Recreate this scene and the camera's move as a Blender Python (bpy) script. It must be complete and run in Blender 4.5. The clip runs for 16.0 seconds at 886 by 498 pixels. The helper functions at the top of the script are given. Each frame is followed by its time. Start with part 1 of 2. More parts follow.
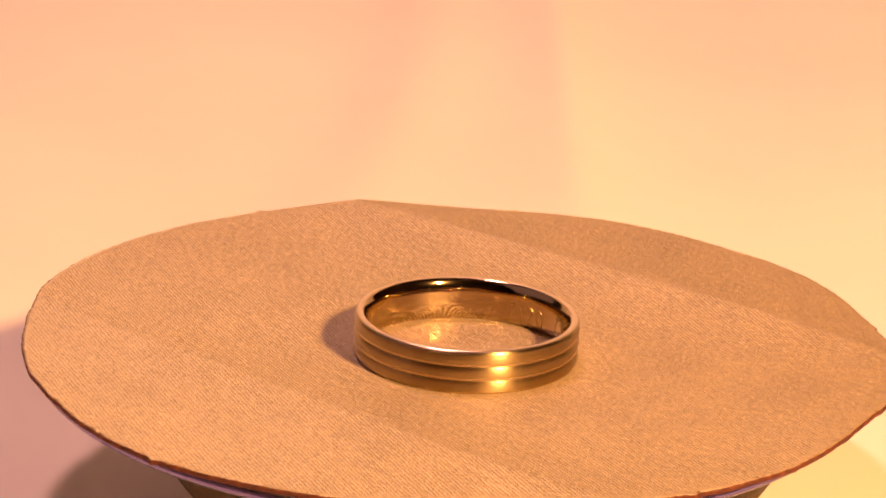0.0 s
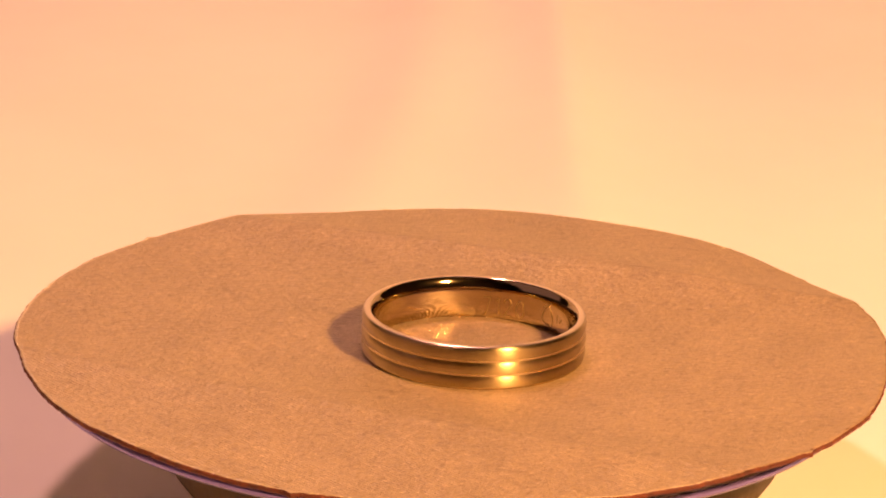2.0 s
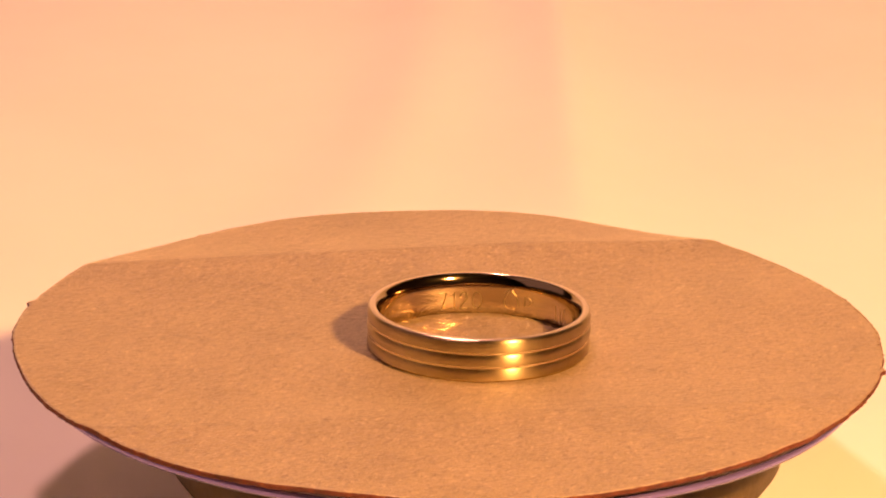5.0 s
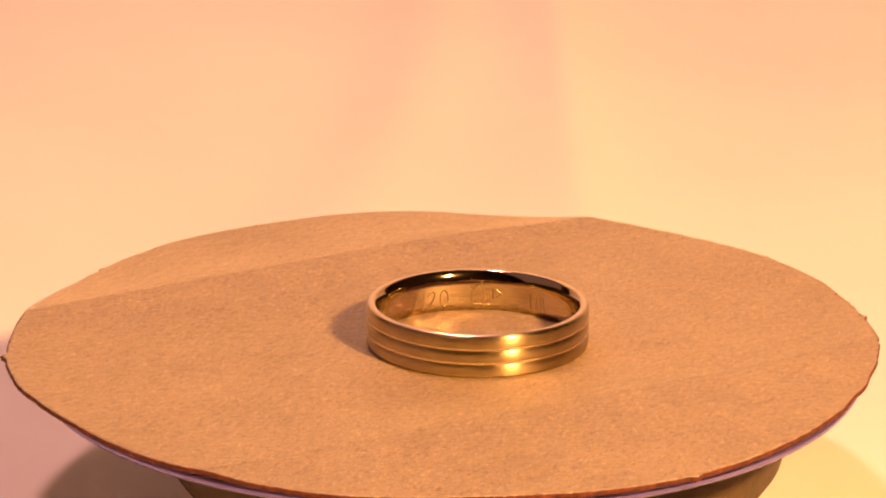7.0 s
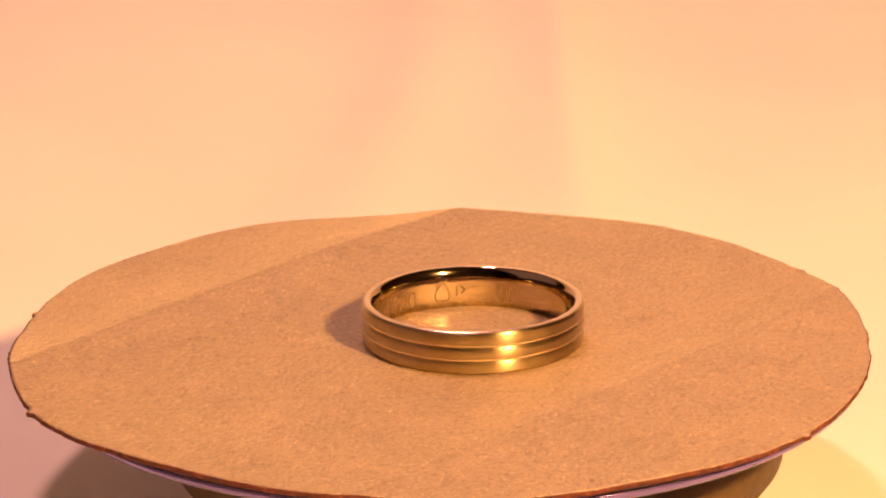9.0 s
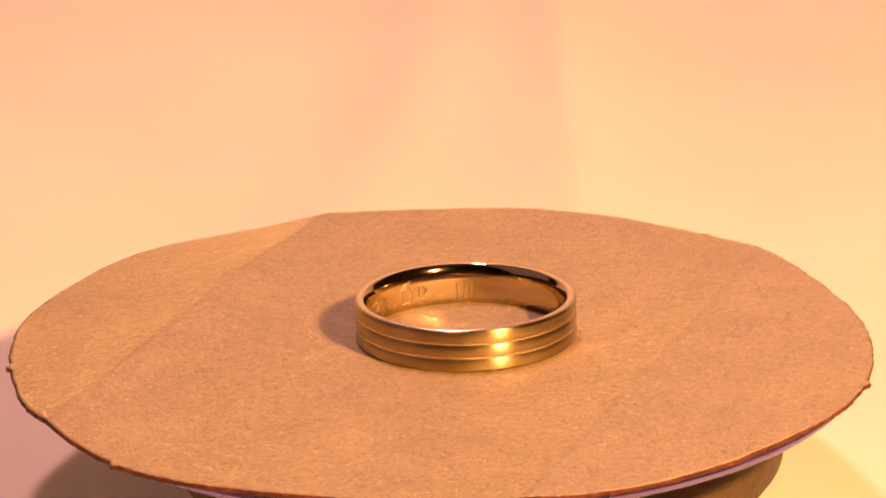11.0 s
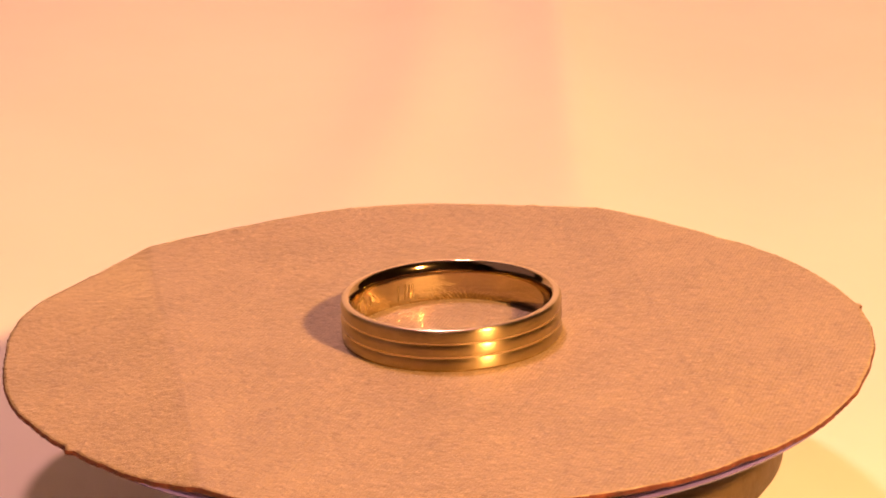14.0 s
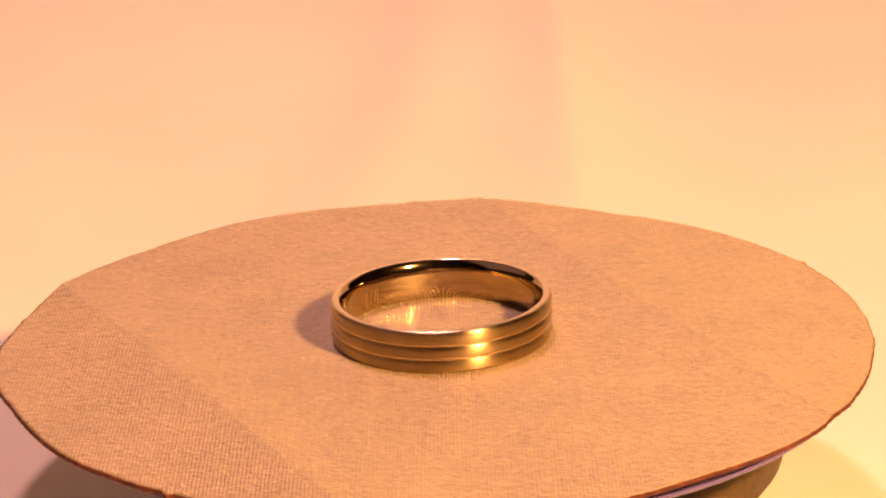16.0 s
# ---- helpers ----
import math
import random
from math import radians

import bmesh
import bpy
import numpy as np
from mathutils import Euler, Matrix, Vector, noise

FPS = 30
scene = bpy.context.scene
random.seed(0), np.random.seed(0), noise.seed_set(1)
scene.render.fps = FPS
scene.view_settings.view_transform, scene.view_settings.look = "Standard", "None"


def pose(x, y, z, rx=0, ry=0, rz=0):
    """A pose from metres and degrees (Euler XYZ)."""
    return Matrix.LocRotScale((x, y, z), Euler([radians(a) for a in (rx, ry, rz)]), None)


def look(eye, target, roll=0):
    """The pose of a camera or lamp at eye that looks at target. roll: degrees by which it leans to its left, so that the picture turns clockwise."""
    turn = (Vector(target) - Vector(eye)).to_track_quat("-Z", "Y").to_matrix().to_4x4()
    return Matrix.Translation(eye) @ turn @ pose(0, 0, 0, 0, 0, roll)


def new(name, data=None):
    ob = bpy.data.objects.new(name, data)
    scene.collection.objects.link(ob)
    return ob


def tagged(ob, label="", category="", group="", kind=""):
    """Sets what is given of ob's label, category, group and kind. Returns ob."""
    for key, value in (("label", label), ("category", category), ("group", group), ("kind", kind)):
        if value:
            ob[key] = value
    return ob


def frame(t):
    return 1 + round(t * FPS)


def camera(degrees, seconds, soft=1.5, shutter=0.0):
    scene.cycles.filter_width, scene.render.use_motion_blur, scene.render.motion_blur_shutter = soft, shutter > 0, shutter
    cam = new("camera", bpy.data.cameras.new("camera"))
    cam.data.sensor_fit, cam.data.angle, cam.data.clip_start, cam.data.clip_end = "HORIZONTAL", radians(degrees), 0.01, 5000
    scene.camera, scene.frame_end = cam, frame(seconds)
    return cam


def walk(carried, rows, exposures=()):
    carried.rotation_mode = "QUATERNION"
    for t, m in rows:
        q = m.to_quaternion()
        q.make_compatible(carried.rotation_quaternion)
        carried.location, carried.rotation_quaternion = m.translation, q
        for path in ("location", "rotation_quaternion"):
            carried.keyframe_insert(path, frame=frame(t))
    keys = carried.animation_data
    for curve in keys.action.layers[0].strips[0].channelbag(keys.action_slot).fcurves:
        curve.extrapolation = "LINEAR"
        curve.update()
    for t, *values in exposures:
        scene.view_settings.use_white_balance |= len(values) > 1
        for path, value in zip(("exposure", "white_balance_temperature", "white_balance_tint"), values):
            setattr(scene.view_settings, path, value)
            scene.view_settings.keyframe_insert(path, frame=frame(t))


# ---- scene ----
cam = camera(18.0, 16.0, soft=2.0)
EYE = Matrix(((0.99998, -0.0061, 0.001939, 0.0),
              (0.003857, 0.332616, -0.943054, -0.245433),
              (0.005108, 0.943043, 0.332633, 0.095685),
              (0.0, 0.0, 0.0, 1.0)))
walk(cam, [(0.0, EYE), (16.0, EYE)])

MM = 0.001
# turn of the platter, degrees, second by second
TURN = [0.0, 9.77, 19.62, 29.52, 39.52, 49.5, 59.4, 69.15, 78.75, 88.45, 98.25, 108.1, 117.85, 127.5, 137.0, 146.25, 155.3]


# ---- world and lamps ----
def make_world():
    w = bpy.data.worlds.new("dim_room")
    w.use_nodes = True
    bg = w.node_tree.nodes["Background"]
    bg.inputs["Color"].default_value = (1.0, 0.72, 0.55, 1)
    bg.inputs["Strength"].default_value = 0.03
    scene.world = w


def area(name, eye, target, size, power, colour, shape="DISK", size_y=None):
    d = bpy.data.lights.new(name, "AREA")
    d.shape, d.size, d.energy, d.color = shape, size, power, colour
    if size_y:
        d.size_y = size_y
    ob = new(name, d)
    ob.matrix_world = look(eye, target)
    return ob


make_world()
AZ, EL, DIST = radians(39), radians(36), 0.38
KEY = (DIST * math.cos(EL) * math.sin(AZ), -DIST * math.cos(EL) * math.cos(AZ), DIST * math.sin(EL))
area("desk_lamp_light", KEY, (0, 0, 0), 0.036, 3.5, (1.0, 0.476, 0.158))
area("ceiling_lamp_light", (-0.07, 0.13, 0.52), (0, 0.02, 0), 0.055, 1.65, (1.0, 0.456, 0.40))
# broad pinkish fill added from the left; no window stands behind it
area("left_fill_light", (-1.0, 0.0, 0.80), (0, 0.2, 0.05), 1.4, 1.1, (1.0, 0.49, 0.44), "RECTANGLE", 1.2)
scene.cycles.blur_glossy = 0.0
scene.cycles.sample_clamp_indirect = 0.0
scene.view_settings.exposure = 0.0


# ---- materials ----
def material(name, colour, rough=0.6, metal=0.0):
    m = bpy.data.materials.new(name)
    m.use_nodes = True
    nt = m.node_tree
    b = nt.nodes["Principled BSDF"]
    b.inputs["Base Color"].default_value = (*colour, 1)
    b.inputs["Roughness"].default_value = rough
    b.inputs["Metallic"].default_value = metal
    return m, nt, b


def noise_node(nt, scale, detail=4.0, rough=0.6, stretch=None, turn=0.0):
    co = nt.nodes.new("ShaderNodeTexCoord")
    mp = nt.nodes.new("ShaderNodeMapping")
    mp.inputs["Rotation"].default_value = (0, 0, turn)
    if stretch:
        mp.inputs["Scale"].default_value = stretch
    n = nt.nodes.new("ShaderNodeTexNoise")
    n.inputs["Scale"].default_value = scale
    n.inputs["Detail"].default_value = detail
    n.inputs["Roughness"].default_value = rough
    nt.links.new(co.outputs["Object"], mp.inputs["Vector"])
    nt.links.new(mp.outputs["Vector"], n.inputs["Vector"])
    return n.outputs["Fac"]


def ramp(nt, fac, stops):
    r = nt.nodes.new("ShaderNodeValToRGB")
    e = r.color_ramp.elements
    while len(e) < len(stops):
        e.new(0.5)
    for k, (pos, c) in enumerate(stops):
        e[k].position, e[k].color = pos, (*c, 1)
    nt.links.new(fac, r.inputs["Fac"])
    return r.outputs["Color"]


def mix(nt, a, b, fac, mode="MIX"):
    m = nt.nodes.new("ShaderNodeMix")
    m.data_type, m.blend_type = "RGBA", mode
    nt.links.new(a, m.inputs[6])
    nt.links.new(b, m.inputs[7])
    if isinstance(fac, float):
        m.inputs[0].default_value = fac
    else:
        nt.links.new(fac, m.inputs[0])
    return m.outputs[2]


def bump(nt, bsdf, height, strength, distance, after=None):
    n = nt.nodes.new("ShaderNodeBump")
    n.inputs["Strength"].default_value = strength
    n.inputs["Distance"].default_value = distance
    nt.links.new(height, n.inputs["Height"])
    if after:
        nt.links.new(after, n.inputs["Normal"])
    nt.links.new(n.outputs["Normal"], bsdf.inputs["Normal"])
    return n.outputs["Normal"]


def kraft_material():
    m, nt, b = material("kraft_cardboard", (0.4, 0.24, 0.13), 0.55)
    cloud = ramp(nt, noise_node(nt, 110, 5), [(0.3, (0.310, 0.225, 0.122)), (0.7, (0.405, 0.298, 0.165))])
    blotch = ramp(nt, noise_node(nt, 700, 3, 0.6), [(0.33, (0.82, 0.80, 0.78)), (0.6, (1, 1, 1))])
    fibre = ramp(nt, noise_node(nt, 2400, 3, 0.7, (0.6, 1.0, 1.0), 0.5), [(0.34, (0.42, 0.37, 0.34)), (0.47, (0.88, 0.87, 0.86)), (0.62, (1, 1, 1))])
    speck = ramp(nt, noise_node(nt, 900, 1, 0.5), [(0.20, (0.40, 0.28, 0.22)), (0.25, (1, 1, 1))])
    pale = ramp(nt, noise_node(nt, 2500, 2, 0.6, (0.6, 1.0, 1.0), -0.6), [(0.60, (0, 0, 0)), (0.68, (0.20, 0.17, 0.12))])
    c = mix(nt, cloud, blotch, 0.8, "MULTIPLY")
    c = mix(nt, c, fibre, 0.75, "MULTIPLY")
    c = mix(nt, c, speck, 0.7, "MULTIPLY")
    c = mix(nt, c, pale, 0.8, "ADD")
    co = nt.nodes.new("ShaderNodeTexCoord")
    # a narrow darker line along each crease makes the folds show
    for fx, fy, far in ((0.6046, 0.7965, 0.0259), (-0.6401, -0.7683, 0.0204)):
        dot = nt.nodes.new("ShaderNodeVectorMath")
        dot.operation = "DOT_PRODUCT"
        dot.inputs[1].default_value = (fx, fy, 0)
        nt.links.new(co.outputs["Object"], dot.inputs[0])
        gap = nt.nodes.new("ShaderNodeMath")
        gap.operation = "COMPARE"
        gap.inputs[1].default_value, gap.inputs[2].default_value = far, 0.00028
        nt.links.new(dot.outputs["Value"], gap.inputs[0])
        fold_line = ramp(nt, gap.outputs["Value"], [(0.0, (1, 1, 1)), (1.0, (0.74, 0.70, 0.68))])
        c = mix(nt, c, fold_line, 0.4, "MULTIPLY")
    nt.links.new(c, b.inputs["Base Color"])
    # the paper's grain gives it a sheen along one direction
    tan = nt.nodes.new("ShaderNodeTangent")
    tan.direction_type, tan.uv_map = "UV_MAP", "grain"
    nt.links.new(tan.outputs["Tangent"], b.inputs["Tangent"])
    b.inputs["Anisotropic"].default_value = 0.85
    b.inputs["IOR"].default_value = 1.8
    b.inputs["Specular IOR Level"].default_value = 1.0
    b.inputs["Roughness"].default_value = 0.5
    # loose fibres on the face catch light at grazing angles
    b.inputs["Sheen Weight"].default_value = 0.6
    b.inputs["Sheen Roughness"].default_value = 0.28
    b.inputs["Sheen Tint"].default_value = (1.0, 0.88, 0.80, 1)
    fine = bump(nt, b, noise_node(nt, 1100, 3, 0.75), 0.9, 0.00026)
    # fine parallel wire marks of the paper
    mp = nt.nodes.new("ShaderNodeMapping")
    mp.vector_type = "TEXTURE"
    mp.inputs["Rotation"].default_value = (0, 0, radians(25))
    nt.links.new(co.outputs["Object"], mp.inputs["Vector"])
    wires = nt.nodes.new("ShaderNodeTexWave")
    wires.inputs["Scale"].default_value = 920
    wires.inputs["Distortion"].default_value = 1.6
    wires.inputs["Detail"].default_value = 1.0
    wires.inputs["Detail Scale"].default_value = 0.9
    nt.links.new(mp.outputs["Vector"], wires.inputs["Vector"])
    fine = bump(nt, b, wires.outputs["Fac"], 0.6, 0.00004, fine)
    bump(nt, b, noise_node(nt, 180, 3), 0.3, 0.0005, fine)
    return m


def edge_material():
    m, nt, b = material("burnt_card_edge", (0.1, 0.03, 0.015), 0.8)
    c = ramp(nt, noise_node(nt, 900, 4), [(0.35, (0.055, 0.011, 0.006)), (0.6, (0.12, 0.026, 0.012)), (0.78, (0.24, 0.08, 0.033))])
    nt.links.new(c, b.inputs["Base Color"])
    bump(nt, b, noise_node(nt, 2200, 3), 0.8, 0.0002)
    return m


def brushed_gold():
    m, nt, b = material("brushed_gold", (0.72, 0.47, 0.19), 0.4, 1.0)
    tan = nt.nodes.new("ShaderNodeTangent")
    tan.direction_type, tan.axis = "RADIAL", "Z"
    nt.links.new(tan.outputs["Tangent"], b.inputs["Tangent"])
    b.inputs["Anisotropic"].default_value = 0.95
    b.inputs["Anisotropic Rotation"].default_value = 0.25
    g = noise_node(nt, 2500, 3, 0.6, (0.1, 0.1, 1))
    r = nt.nodes.new("ShaderNodeMapRange")
    r.inputs["To Min"].default_value, r.inputs["To Max"].default_value = 0.29, 0.36
    nt.links.new(g, r.inputs["Value"])
    nt.links.new(r.outputs["Result"], b.inputs["Roughness"])
    c = ramp(nt, noise_node(nt, 350, 4), [(0.3, (0.44, 0.345, 0.185)), (0.7, (0.57, 0.455, 0.25))])
    nt.links.new(c, b.inputs["Base Color"])
    bump(nt, b, noise_node(nt, 4000, 2, 0.6, (0.1, 0.1, 1)), 0.2, 0.00003)
    return m


def polished_gold():
    m, nt, b = material("polished_gold", (0.58, 0.455, 0.265), 0.1, 1.0)
    r = nt.nodes.new("ShaderNodeMapRange")
    r.inputs["To Min"].default_value, r.inputs["To Max"].default_value = 0.05, 0.13
    nt.links.new(noise_node(nt, 600, 4), r.inputs["Value"])
    nt.links.new(r.outputs["Result"], b.inputs["Roughness"])
    bump(nt, b, noise_node(nt, 500, 3), 0.1, 0.00008)
    return m


def paper_material():
    m, nt, b = material("white_paper", (0.8, 0.78, 0.74), 0.75)
    c = ramp(nt, noise_node(nt, 12, 4), [(0.3, (0.80, 0.77, 0.73)), (0.7, (0.86, 0.84, 0.80))])
    nt.links.new(c, b.inputs["Base Color"])
    bump(nt, b, noise_node(nt, 25, 3), 0.25, 0.004)
    return m


def base_material():
    m, nt, b = material("brown_housing", (0.1, 0.06, 0.03), 0.6)
    c = ramp(nt, noise_node(nt, 260, 5), [(0.3, (0.055, 0.034, 0.010)), (0.7, (0.090, 0.057, 0.017))])
    nt.links.new(c, b.inputs["Base Color"])
    bump(nt, b, noise_node(nt, 900, 4), 0.4, 0.0003)
    return m


def wall_material():
    m, nt, b = material("room_paint", (0.16, 0.12, 0.10), 0.8)
    c = ramp(nt, noise_node(nt, 3, 4), [(0.3, (0.13, 0.10, 0.08)), (0.7, (0.19, 0.145, 0.12))])
    nt.links.new(c, b.inputs["Base Color"])
    return m


SATIN = material("satin_gold_rim", (0.78, 0.66, 0.50), 0.28, 1.0)[0]
LAND = material("polished_gold_land", (0.70, 0.56, 0.32), 0.15, 1.0)[0]
ENGRAVED = material("engraved_gold", (0.72, 0.58, 0.32), 0.34, 1.0)[0]
KRAFT, EDGE = kraft_material(), edge_material()
BRUSHED, POLISHED = brushed_gold(), polished_gold()
PAPER, HOUSING, ROOM = paper_material(), base_material(), wall_material()
PLASTIC = material("silvered_plastic", (0.45, 0.41, 0.55), 0.16, 1.0)[0]
CLEAR = material("clear_plastic_rim", (0.19, 0.15, 0.46), 0.15, 0.6)[0]
DARK_PLASTIC = material("dark_spindle_plastic", (0.05, 0.04, 0.035), 0.45)[0]


def part(name, bm, mats, parent=None, label="", smooth=True):
    me = bpy.data.meshes.new(name)
    bmesh.ops.recalc_face_normals(bm, faces=bm.faces)
    bm.to_mesh(me)
    bm.free()
    for m in (mats if isinstance(mats, (list, tuple)) else [mats]):
        me.materials.append(m)
    if smooth:
        for q in me.polygons:
            q.use_smooth = True
    ob = new(name, me)
    if parent:
        ob.parent = parent
    if label:
        tagged(ob, label)
    return ob


def lathe(profile, n=160, closed=True, mat=None):
    """A turned body about z from (radius, height, ...) pairs; mat(k) gives the slot of the strip after point k."""
    bm = bmesh.new()
    rows = []
    for r, z in profile:
        rows.append([bm.verts.new((r * math.cos(2 * math.pi * i / n), r * math.sin(2 * math.pi * i / n), z)) for i in range(n)])
    count = len(rows) if closed else len(rows) - 1
    for k in range(count):
        a, b = rows[k], rows[(k + 1) % len(rows)]
        for i in range(n):
            j = (i + 1) % n
            f = bm.faces.new((a[i], a[j], b[j], b[i]))
            if mat:
                f.material_index = mat(k)
    if not closed:
        bm.faces.new(rows[0])
        bm.faces.new(rows[-1])
    return bm


# ---- room, backdrop, base ----
FLOOR_Z = -0.0175


def make_room():
    def slab(name, lo, hi, label):
        bm = bmesh.new()
        bmesh.ops.create_cube(bm, size=1)
        for v in bm.verts:
            v.co = Vector([lo[i] if v.co[i] < 0 else hi[i] for i in range(3)])
        return tagged(part(name, bm, ROOM, smooth=False), label, "wall", kind="structure")
    slab("wall_north", (-1.6, 1.5, -0.8), (1.6, 1.6, 1.7), "dim brown painted wall of the room")
    slab("wall_south", (-1.6, -1.6, -0.8), (1.6, -1.5, 1.7), "dim brown painted wall of the room")
    slab("wall_east", (1.5, -1.5, -0.8), (1.6, 1.5, 1.7), "dim brown painted wall of the room")
    slab("wall_west", (-1.6, -1.5, -0.8), (-1.5, 1.5, 1.7), "dim brown painted wall of the room")
    tagged(slab("ceiling", (-1.6, -1.6, 1.7), (1.6, 1.6, 1.8), "dim ceiling of the room"), category="ceiling")
    tagged(slab("floor", (-1.6, -1.6, -0.9), (1.6, 1.6, -0.8), "dark floor of the room"), category="floor")
    t = slab("table_top", (-0.8, -0.7, FLOOR_Z - 0.04), (0.8, 0.9, FLOOR_Z - 0.006), "dark table top under the paper sweep")
    tagged(t, category="table")


def make_backdrop():
    """A sheet of paper that lies on the table and sweeps up behind the platter."""
    bm = bmesh.new()
    flat, rad, top = 0.23, 0.15, 0.35
    nx, ns = 480, 220
    xs = [-0.42 + 0.84 * i / nx for i in range(nx + 1)]
    length = 0.33 + flat + rad * math.pi / 2 + top
    rows = []
    for k in range(ns + 1):
        s = length * k / ns - 0.33
        a = min(math.pi / 2, max(0.0, (s - flat) / rad))
        y, z, ny, nz = min(s, flat) + rad * math.sin(a), rad * (1 - math.cos(a)) + max(0.0, s - flat - rad * math.pi / 2), -math.sin(a), math.cos(a)
        lift = min(1.0, max(0.0, (s - 0.03) / 0.10))
        row = []
        for x in xs:
            e = x - 0.0165
            d = 0.0033 * math.exp(-abs(e) / (0.014 if e < 0 else 0.012))
            d += 0.0010 * math.exp(-((x + 0.002 + 0.9 * max(0.0, 0.19 - s) ** 2) / 0.008) ** 2)
            d += 0.0014 * math.exp(-((x - 0.062) / 0.02) ** 2) + 0.002 * math.exp(-((x + 0.06) / 0.03) ** 2)
            d += 0.0008 * noise.noise(Vector((x * 14, s * 9, 3.1)))
            d = 1.6 * d * lift
            row.append(bm.verts.new((x, y + ny * d, FLOOR_Z + z + nz * d)))
        rows.append(row)
    for k in range(ns):
        for i in range(nx):
            bm.faces.new((rows[k][i], rows[k][i + 1], rows[k + 1][i + 1], rows[k + 1][i]))
    ob = part("backdrop", bm, PAPER)
    mod = ob.modifiers.new("thickness", "SOLIDIFY")
    mod.thickness, mod.offset = 0.0004, -1
    tagged(ob, "white paper sweep with soft vertical folds behind the platter", "backdrop", kind="structure")


def make_base():
    h = -0.0062 - FLOOR_Z
    prof = [(0.021, 0.0), (0.0215, 0.0008), (0.0215, 0.0035), (0.026, 0.0048), (0.0283, 0.006), (0.0293, 0.0075), (0.0295, 0.009), (0.0292, h - 0.0006), (0.0285, h)]
    ob = tagged(new("turntable_base"), "dark brown turntable motor base standing on white paper", "turntable base")
    ob.location = (0.0025, 0.0, FLOOR_Z + 0.0005)
    part("housing", lathe(prof, 96, closed=False), HOUSING, ob)
    shaft = part("spindle", lathe([(0.004, h), (0.004, h + 0.0016), (0.003, h + 0.0018)], 48, closed=False), DARK_PLASTIC, ob)
    shaft.location.x = -0.0025


# ---- cardboard disc and platter ----
TX, TY, Z0 = -0.04076, -0.01473, -0.00042
HARM = [40.64, 1.048, 0.69, 0.399, -0.029, 0.221, 0.082, -0.043, 0.129, 0.066, 0.087, 0.156, -0.049, 0.025, 0.041, -0.029, -0.058, 0.069, -0.063, 0.017, -0.093, 0.084, -0.089]
LIFT = [0.783, 0.159, 0.022, -0.044, -0.174, -0.061, -0.01, -0.086, -0.028, -0.025, -0.004, -0.072, -0.093, 0.068, -0.014, -0.103, -0.024]
# the two creases: direction of the normal, distance from the axis, height of the ridge, reach of the rise towards the middle
FOLDS = [(52.8, 0.0259, 0.00125, 0.0140), (230.2, 0.0204, 0.00058, 0.0105)]


def series(c, a):
    v = c[0]
    for k in range(1, len(c) // 2 + 1):
        v += c[2 * k - 1] * math.cos(k * a) + c[2 * k] * math.sin(k * a)
    return v * MM


def card_radius(a):
    return series(HARM, a)


def fold_z(x, y):
    """The ridges of the creases: the card rises to each and the flap behind it droops."""
    z = 0.0
    for turn, dist, rise, reach in FOLDS:
        d = math.cos(radians(turn)) * x + math.sin(radians(turn)) * y - dist
        near = max(0.0, 1 + d / reach) ** 1.8
        e = d / (0.0412 - dist)
        far = 1 - e * (1.6 - 0.6 * min(1.0, max(0.0, e)))
        k = 0.06
        z += rise * (0.5 * (near + far) - 0.5 * math.sqrt((near - far) ** 2 + k * k))
    return z


def rim_waves():
    """The slow part of the ridges along the rim, which the wavy rim already holds."""
    n = 360
    v = [fold_z(card_radius(a) * math.cos(a), card_radius(a) * math.sin(a)) for a in [2 * math.pi * i / n for i in range(n)]]
    f = np.fft.rfft(v) / n
    return [f[0].real / MM] + [q / MM for k in range(1, 8) for q in (2 * f[k].real, -2 * f[k].imag)]


WAVES = rim_waves()


def card_z(x, y):
    """Height of the card: a leaning plane, two ridges with drooping flaps, a slightly raised wavy rim."""
    a, r = math.atan2(y, x), math.hypot(x, y)
    q = r / card_radius(a)
    z = Z0 + TX * x + TY * y + fold_z(x, y) + q ** 2 * series(LIFT, a) - q ** 4 * series(WAVES, a)
    z += 0.00010 * noise.noise(Vector((x * 70, y * 70, 0.3))) * min(1.0, r / 0.02)
    return z


def rim_radius(a):
    r = card_radius(a)
    c, s = math.cos(a), math.sin(a)
    rough = 0.5 + 0.5 * noise.noise(Vector((c * 5, s * 5, 9.0)))
    r += 0.00016 * noise.noise(Vector((c * 11, s * 11, 1.0)))
    r += 0.00014 * rough * noise.noise(Vector((c * 47, s * 47, 4.0)))
    for at, size in ((119.1, 0.0005), (80.1, 0.00045), (-128.0, 0.0004), (12.0, 0.0003), (-60.0, 0.0003)):
        d = (math.degrees(a) - at + 180) % 360 - 180
        r += size * math.exp(-(d / 0.6) ** 2)
    return r


CARD_T = 0.00036


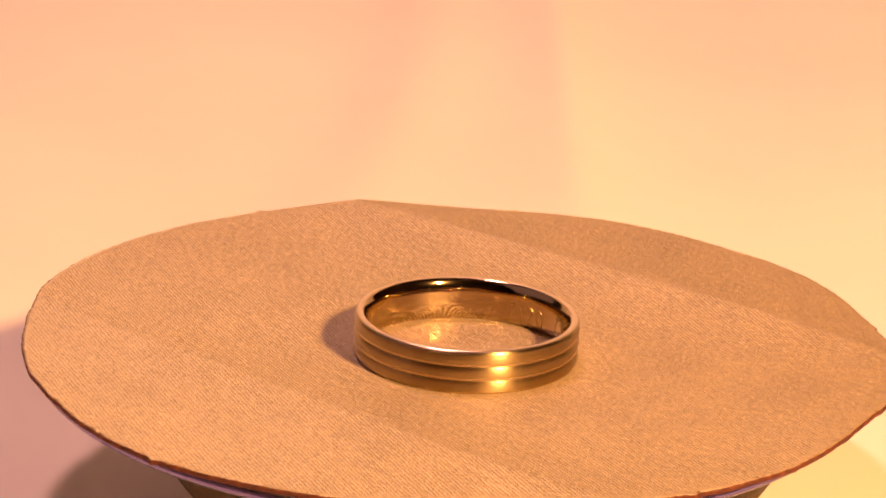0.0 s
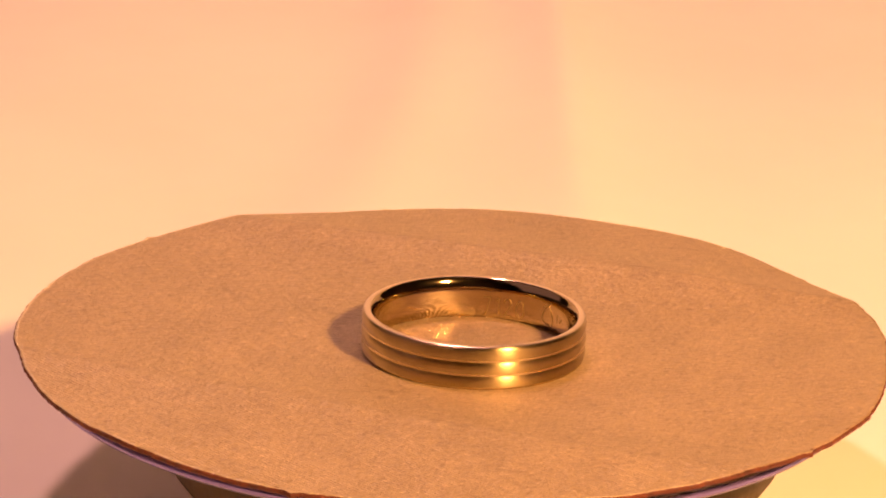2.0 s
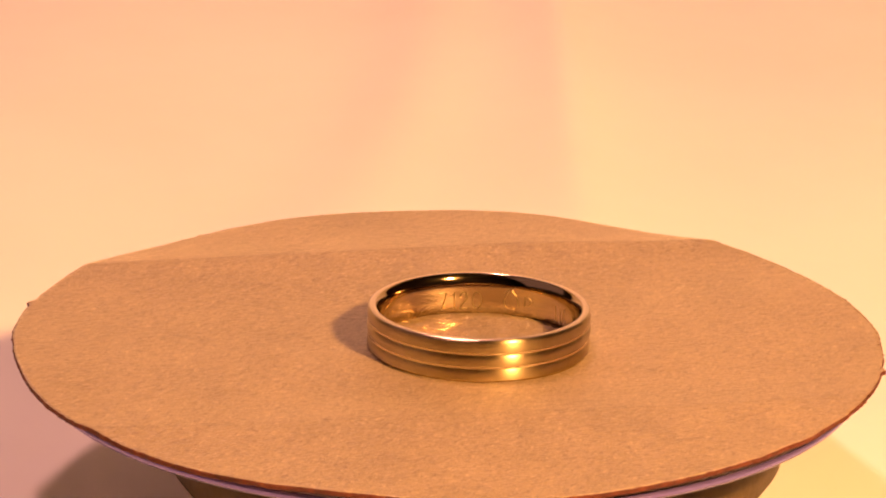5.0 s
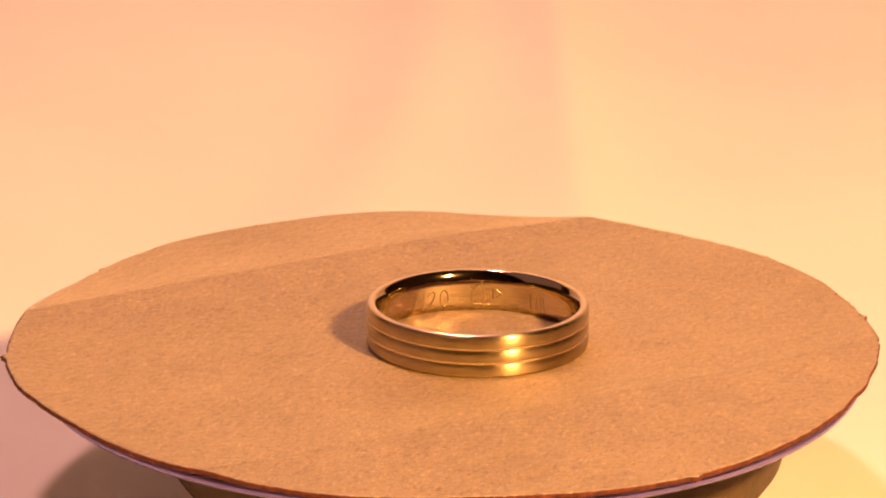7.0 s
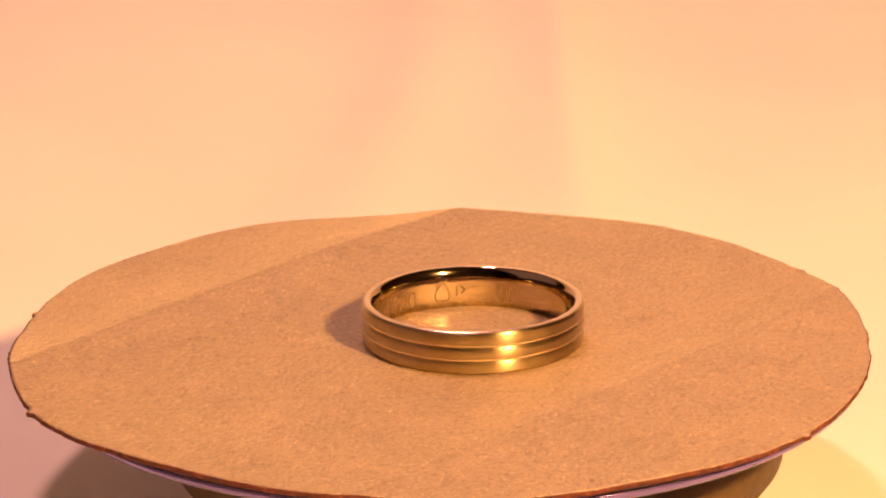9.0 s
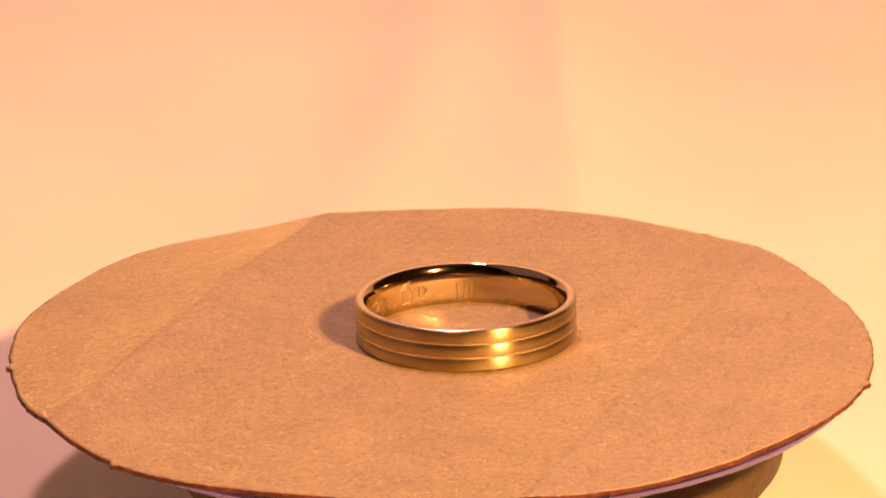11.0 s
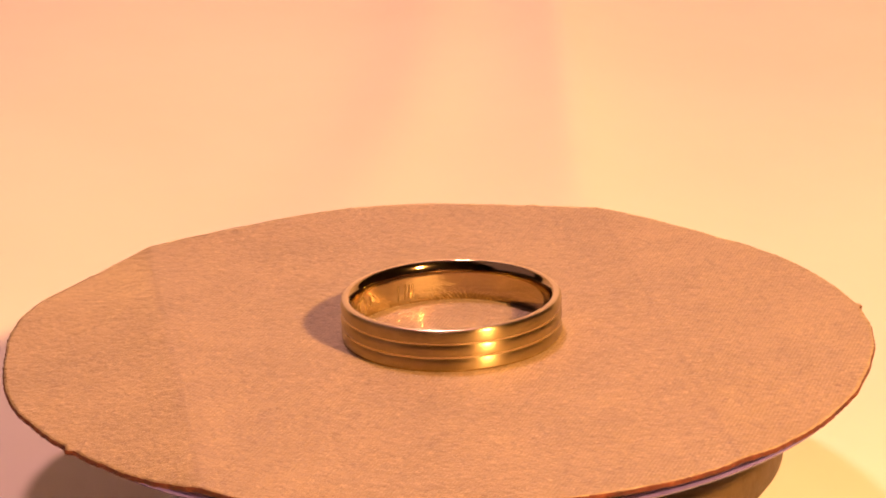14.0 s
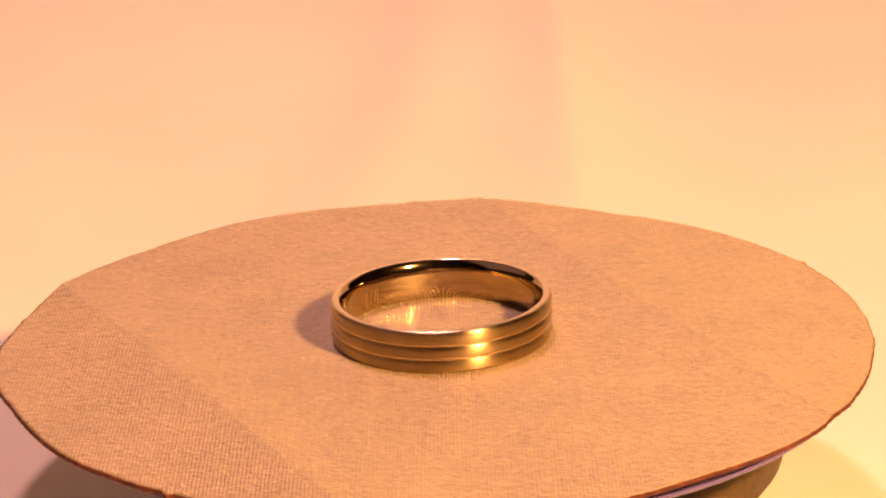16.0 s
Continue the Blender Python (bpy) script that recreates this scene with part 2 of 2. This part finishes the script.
def make_card():
    thing = tagged(new("cardboard_disc"), "brown kraft cardboard disc, hand-cut and creased, on the platter", "cardboard disc")
    n, m = 720, 120
    bm = bmesh.new()
    c = bm.verts.new((0, 0, card_z(0, 0)))
    rows = []
    for k in range(1, m + 1):
        row = []
        for i in range(n):
            a = 2 * math.pi * i / n
            r = rim_radius(a) * k / m if k > m * 0.9 else card_radius(a) * k / m
            x, y = r * math.cos(a), r * math.sin(a)
            row.append(bm.verts.new((x, y, card_z(x, y))))
        rows.append(row)
    for i in range(n):
        bm.faces.new((c, rows[0][i], rows[0][(i + 1) % n]))
    for k in range(m - 1):
        for i in range(n):
            j = (i + 1) % n
            bm.faces.new((rows[k][i], rows[k + 1][i], rows[k + 1][j], rows[k][j]))
    down = Vector((0, 0, CARD_T))
    low = [[bm.verts.new(v.co - down) for v in rows[k]] for k in range(9, m, 10)]
    lc = bm.verts.new(c.co - down)
    for i in range(n):
        j = (i + 1) % n
        bm.faces.new((lc, low[0][j], low[0][i]))
        for a, b in zip(low, low[1:]):
            bm.faces.new((a[i], a[j], b[j], b[i]))
        bm.faces.new((rows[-1][i], low[-1][i], low[-1][j], rows[-1][j]))
    grain = bm.loops.layers.uv.new("grain")
    gx, gy = math.cos(radians(-60)), math.sin(radians(-60))
    for f in bm.faces:
        for lp in f.loops:
            x, y = lp.vert.co.x, lp.vert.co.y
            lp[grain].uv = ((x * gx + y * gy) * 10, (y * gx - x * gy) * 10)
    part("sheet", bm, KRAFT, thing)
    # dark ragged cut edge, a little proud of the sheet
    bm = bmesh.new()
    n = 1440
    loops = []
    for q, (out, up) in enumerate(((-0.00030, -0.00007), (0.00003, -0.00003), (0.00012, -0.00016), (0.00006, -0.00046), (-0.0002, -0.00046))):
        row = []
        for i in range(n):
            a = 2 * math.pi * i / n
            rag = noise.noise(Vector((math.cos(a) * 75, math.sin(a) * 75, q * 2.0)))
            torn = max(0.0, 0.35 + noise.noise(Vector((math.cos(a) * 7, math.sin(a) * 7, 5.0))))
            lift = up
            if q == 0:
                lift = up + 0.00015 * torn * max(0.0, rag + 0.3)
            r = rim_radius(a) + out + (0.00012 if q == 0 else 0.00007) * rag
            x, y = r * math.cos(a), r * math.sin(a)
            row.append(bm.verts.new((x, y, card_z(x, y) + lift + (0.00005 * rag if q == 1 else 0))))
        loops.append(row)
    for k in range(5):
        a, b = loops[k], loops[(k + 1) % 5]
        for i in range(n):
            j = (i + 1) % n
            bm.faces.new((a[i], a[j], b[j], b[i]))
    part("cut_edge", bm, EDGE, thing, "dark reddish-brown ragged cut edge")
    return thing


def make_platter():
    thing = tagged(new("platter"), "silvery plastic disc platter with a glossy purple-tinted rim", "platter")
    R, t = 0.0388, 0.0008
    disc = part("disc", lathe([(0.0075, -t), (R * 0.5, -t), (R * 0.7, -t), (R * 0.8, -t), (R * 0.88, -t), (R * 0.92, -t), (R * 0.95, -t), (R * 0.97, -t), (R - 0.0006, -t), (R - 0.0006, 0.0), (R * 0.97, 0.0), (R * 0.95, 0.0), (R * 0.92, 0.0), (R * 0.88, 0.0), (R * 0.8, 0.0), (R * 0.7, 0.0), (R * 0.5, 0.0), (0.0075, 0.0)], 256), PLASTIC, thing)
    bead = [(R - 0.0006, -t)] + [(R - 0.0004 + 0.0004 * math.cos(q), -t / 2 + t / 2 * math.sin(q)) for q in [math.pi * (k / 8 - 0.5) for k in range(9)]] + [(R - 0.0006, 0.0)]
    rim = part("rim", lathe(bead, 256), CLEAR, thing, "glossy clear plastic rim")
    hub = part("hub", lathe([(0.0045, -0.0035), (0.0085, -0.0035), (0.0085, -0.0002), (0.0045, -0.0002)], 64), DARK_PLASTIC, thing, "dark plastic hub")
    lean = Matrix(((1, 0, 0, 0), (0, 1, 0, 0), (TX, TY, 1, Z0 - CARD_T - 0.0013), (0, 0, 0, 1)))
    for ob in (disc, rim, hub):
        for v in ob.data.vertices:
            v.co.z += 0.0014 * (math.hypot(v.co.x, v.co.y) / 0.039) ** 14
        ob.data.transform(lean)
    return thing


# ---- ring ----
RING_H = 4.1 * MM
RING_AT = (1.65 * MM, -2.35 * MM)


def make_ring():
    thing = tagged(new("wedding_ring"), "gold wedding band, brushed outside with three shallow flutes, engraved inside", "ring")
    H = 4.1

    bands = ((0.0, 1.30), (1.50, 2.60), (2.80, 4.1))

    def outer(z):
        """Three bands, each a little rounded, over a gentle dome; between them flat polished lands."""
        r = 10.5 - 0.06 * ((z - H / 2) / (H / 2)) ** 2
        for lo, hi in bands:
            if lo <= z <= hi:
                return r - 0.12 * abs(2 * (z - lo) / (hi - lo) - 1) ** 2.2
        return 10.375
    prof, slots = [], []
    low, high = 0.22, H - 0.42
    for k in range(81):
        z = low + (high - low) * k / 80
        prof.append((outer(z), z))
        slots.append(0 if any(lo <= z <= hi for lo, hi in bands) else 3)
    # broad rounded shoulder, comfort-fit inside, rounded bottom
    for k in range(1, 13):
        a = k / 12 * math.pi / 2
        prof.append((outer(high) - 0.42 * (1 - math.cos(a)), high + (H - high) * math.sin(a)))
        slots.append(0 if k < 7 else 2)
    rin = lambda z: 9.25 + 0.52 * abs((z - H / 2) / (H / 2)) ** 4
    for k in range(0, 33):
        z = H - 0.03 - (H - 0.06) * k / 32
        prof.append((rin(z), z))
        slots.append(1)
    for k in range(5, -1, -1):
        a = k / 6 * math.pi / 2
        prof.append((outer(low) - 0.24 * (1 - math.cos(a + 0.26)), low - low * math.sin(min(a + 0.26, math.pi / 2))))
        slots.append(1)
    prof = [(r * MM, z * MM) for r, z in prof]
    part("band", lathe(prof, 320, mat=lambda k: slots[k]), [BRUSHED, POLISHED, SATIN, LAND], thing)
    def wrap(bm):
        """Lays flat drawing (x along, y up, in mm) on the inner wall; x is measured in degrees of turn."""
        for v in bm.verts:
            a, z, d = radians(v.co.x), v.co.y, v.co.z
            r = rin(z) - 0.012 - d
            v.co = Vector((r * math.cos(a), r * math.sin(a), z)) * MM

    DEG = math.degrees(1 / 9.25)

    def stroke(pts, w=0.06):
        bm = bmesh.new()
        for (x0, y0), (x1, y1) in zip(pts, pts[1:]):
            L = math.hypot(x1 - x0, y1 - y0)
            ux, uy = (x1 - x0) / L, (y1 - y0) / L
            n = max(2, int(L / 0.15))
            rows = []
            for k in range(n + 1):
                x, y = x0 + ux * L * k / n, y0 + uy * L * k / n
                rows.append([bm.verts.new((x - uy * s * w, y + ux * s * w, h)) for s, h in ((-1, 0.0), (0, 0.02), (1, 0.0), (0, -0.02))])
            for a, b in zip(rows, rows[1:]):
                for i in range(4):
                    bm.faces.new((a[i], a[(i + 1) % 4], b[(i + 1) % 4], b[i]))
        return bm

    def mark(pts, at):
        """A stroke of the engraving; pts in mm to the right and up, as read from inside, at a turn of the ring."""
        bm = stroke(pts)
        for v in bm.verts:
            v.co.x = at - v.co.x * DEG
        wrap(bm)
        part("engraving", bm, ENGRAVED, thing)

    def oval(w, h, y, n=18, x=0.0):
        return [(x + w * math.cos(2 * math.pi * k / n), y + h * math.sin(2 * math.pi * k / n)) for k in range(n + 1)]
    # the figures 7 1 2 0
    mark([(-0.35, 2.3), (0.35, 2.3), (-0.1, 0.6)], 62)
    mark([(-0.2, 2.0), (0.05, 2.3), (0.05, 0.6)], 55)
    mark([(-0.35, 1.9), (-0.2, 2.25), (0.15, 2.3), (0.35, 2.0), (0.25, 1.6), (-0.38, 0.6), (0.4, 0.6)], 49)
    mark(oval(0.42, 0.85, 1.45), 41)
    # unreadable signs as plain strokes
    mark([(0.05, 2.75), (-0.45, 2.25), (-0.75, 1.6), (-0.68, 1.05), (-0.3, 0.8), (0.1, 0.95), (0.35, 0.75), (0.62, 1.0), (0.72, 1.5), (0.5, 2.2), (0.05, 2.75)], 20)
    mark([(-0.75, 2.35), (0.0, 2.95)], 20)
    mark([(-0.35, 2.45), (0.45, 3.05)], 20)
    mark([(0.0, 2.3), (0.0, 1.3)], 11)
    mark([(-0.1, 2.3), (0.3, 1.9), (-0.1, 1.5)], 8)
    mark([(-0.45, 0.7), (-0.35, 2.3)], -20)
    mark([(-0.05, 0.8), (0.12, 2.2)], -20)
    mark([(0.4, 0.7), (0.42, 2.3)], -20)
    mark([(0.0, 0.7), (0.0, 2.3)], -13)
    return thing


def make_dust():
    bm = bmesh.new()
    for x, y, r in ((-0.0359, 0.0093, 0.00016), (-0.0343, 0.004, 0.00014), (-0.0424, 0.007, 0.00016), (-0.039, 0.0135, 0.0001), (-0.0405, 0.0045, 0.00009), (-0.031, 0.0065, 0.00008)):
        m = Matrix.Translation((x, y, FLOOR_Z + r * 0.4)) @ Matrix.Diagonal((r, r * 0.7, r * 0.5, 1))
        bmesh.ops.create_icosphere(bm, subdivisions=1, radius=1, matrix=m)
    tagged(part("dust_specks", bm, EDGE), "dark specks of cardboard dust on the paper", "dust", kind="stuff")


make_room()
make_dust()
make_backdrop()
make_base()
card = make_card()
platter = make_platter()
ring = make_ring()


def motions():
    turned = [(float(t), pose(0, 0, 0, 0, 0, a)) for t, a in enumerate(TURN)]
    walk(card, turned)
    walk(platter, turned)
    x, y = RING_AT
    h = card_z(x, y) + 0.00004
    up = Vector((-TX, -TY, 1)).normalized()
    lean = Vector((0, 0, 1)).rotation_difference(up).to_matrix().to_4x4()
    seat = Matrix.Translation((x, y, h)) @ lean
    walk(ring, [(t, m @ seat) for t, m in turned])


motions()
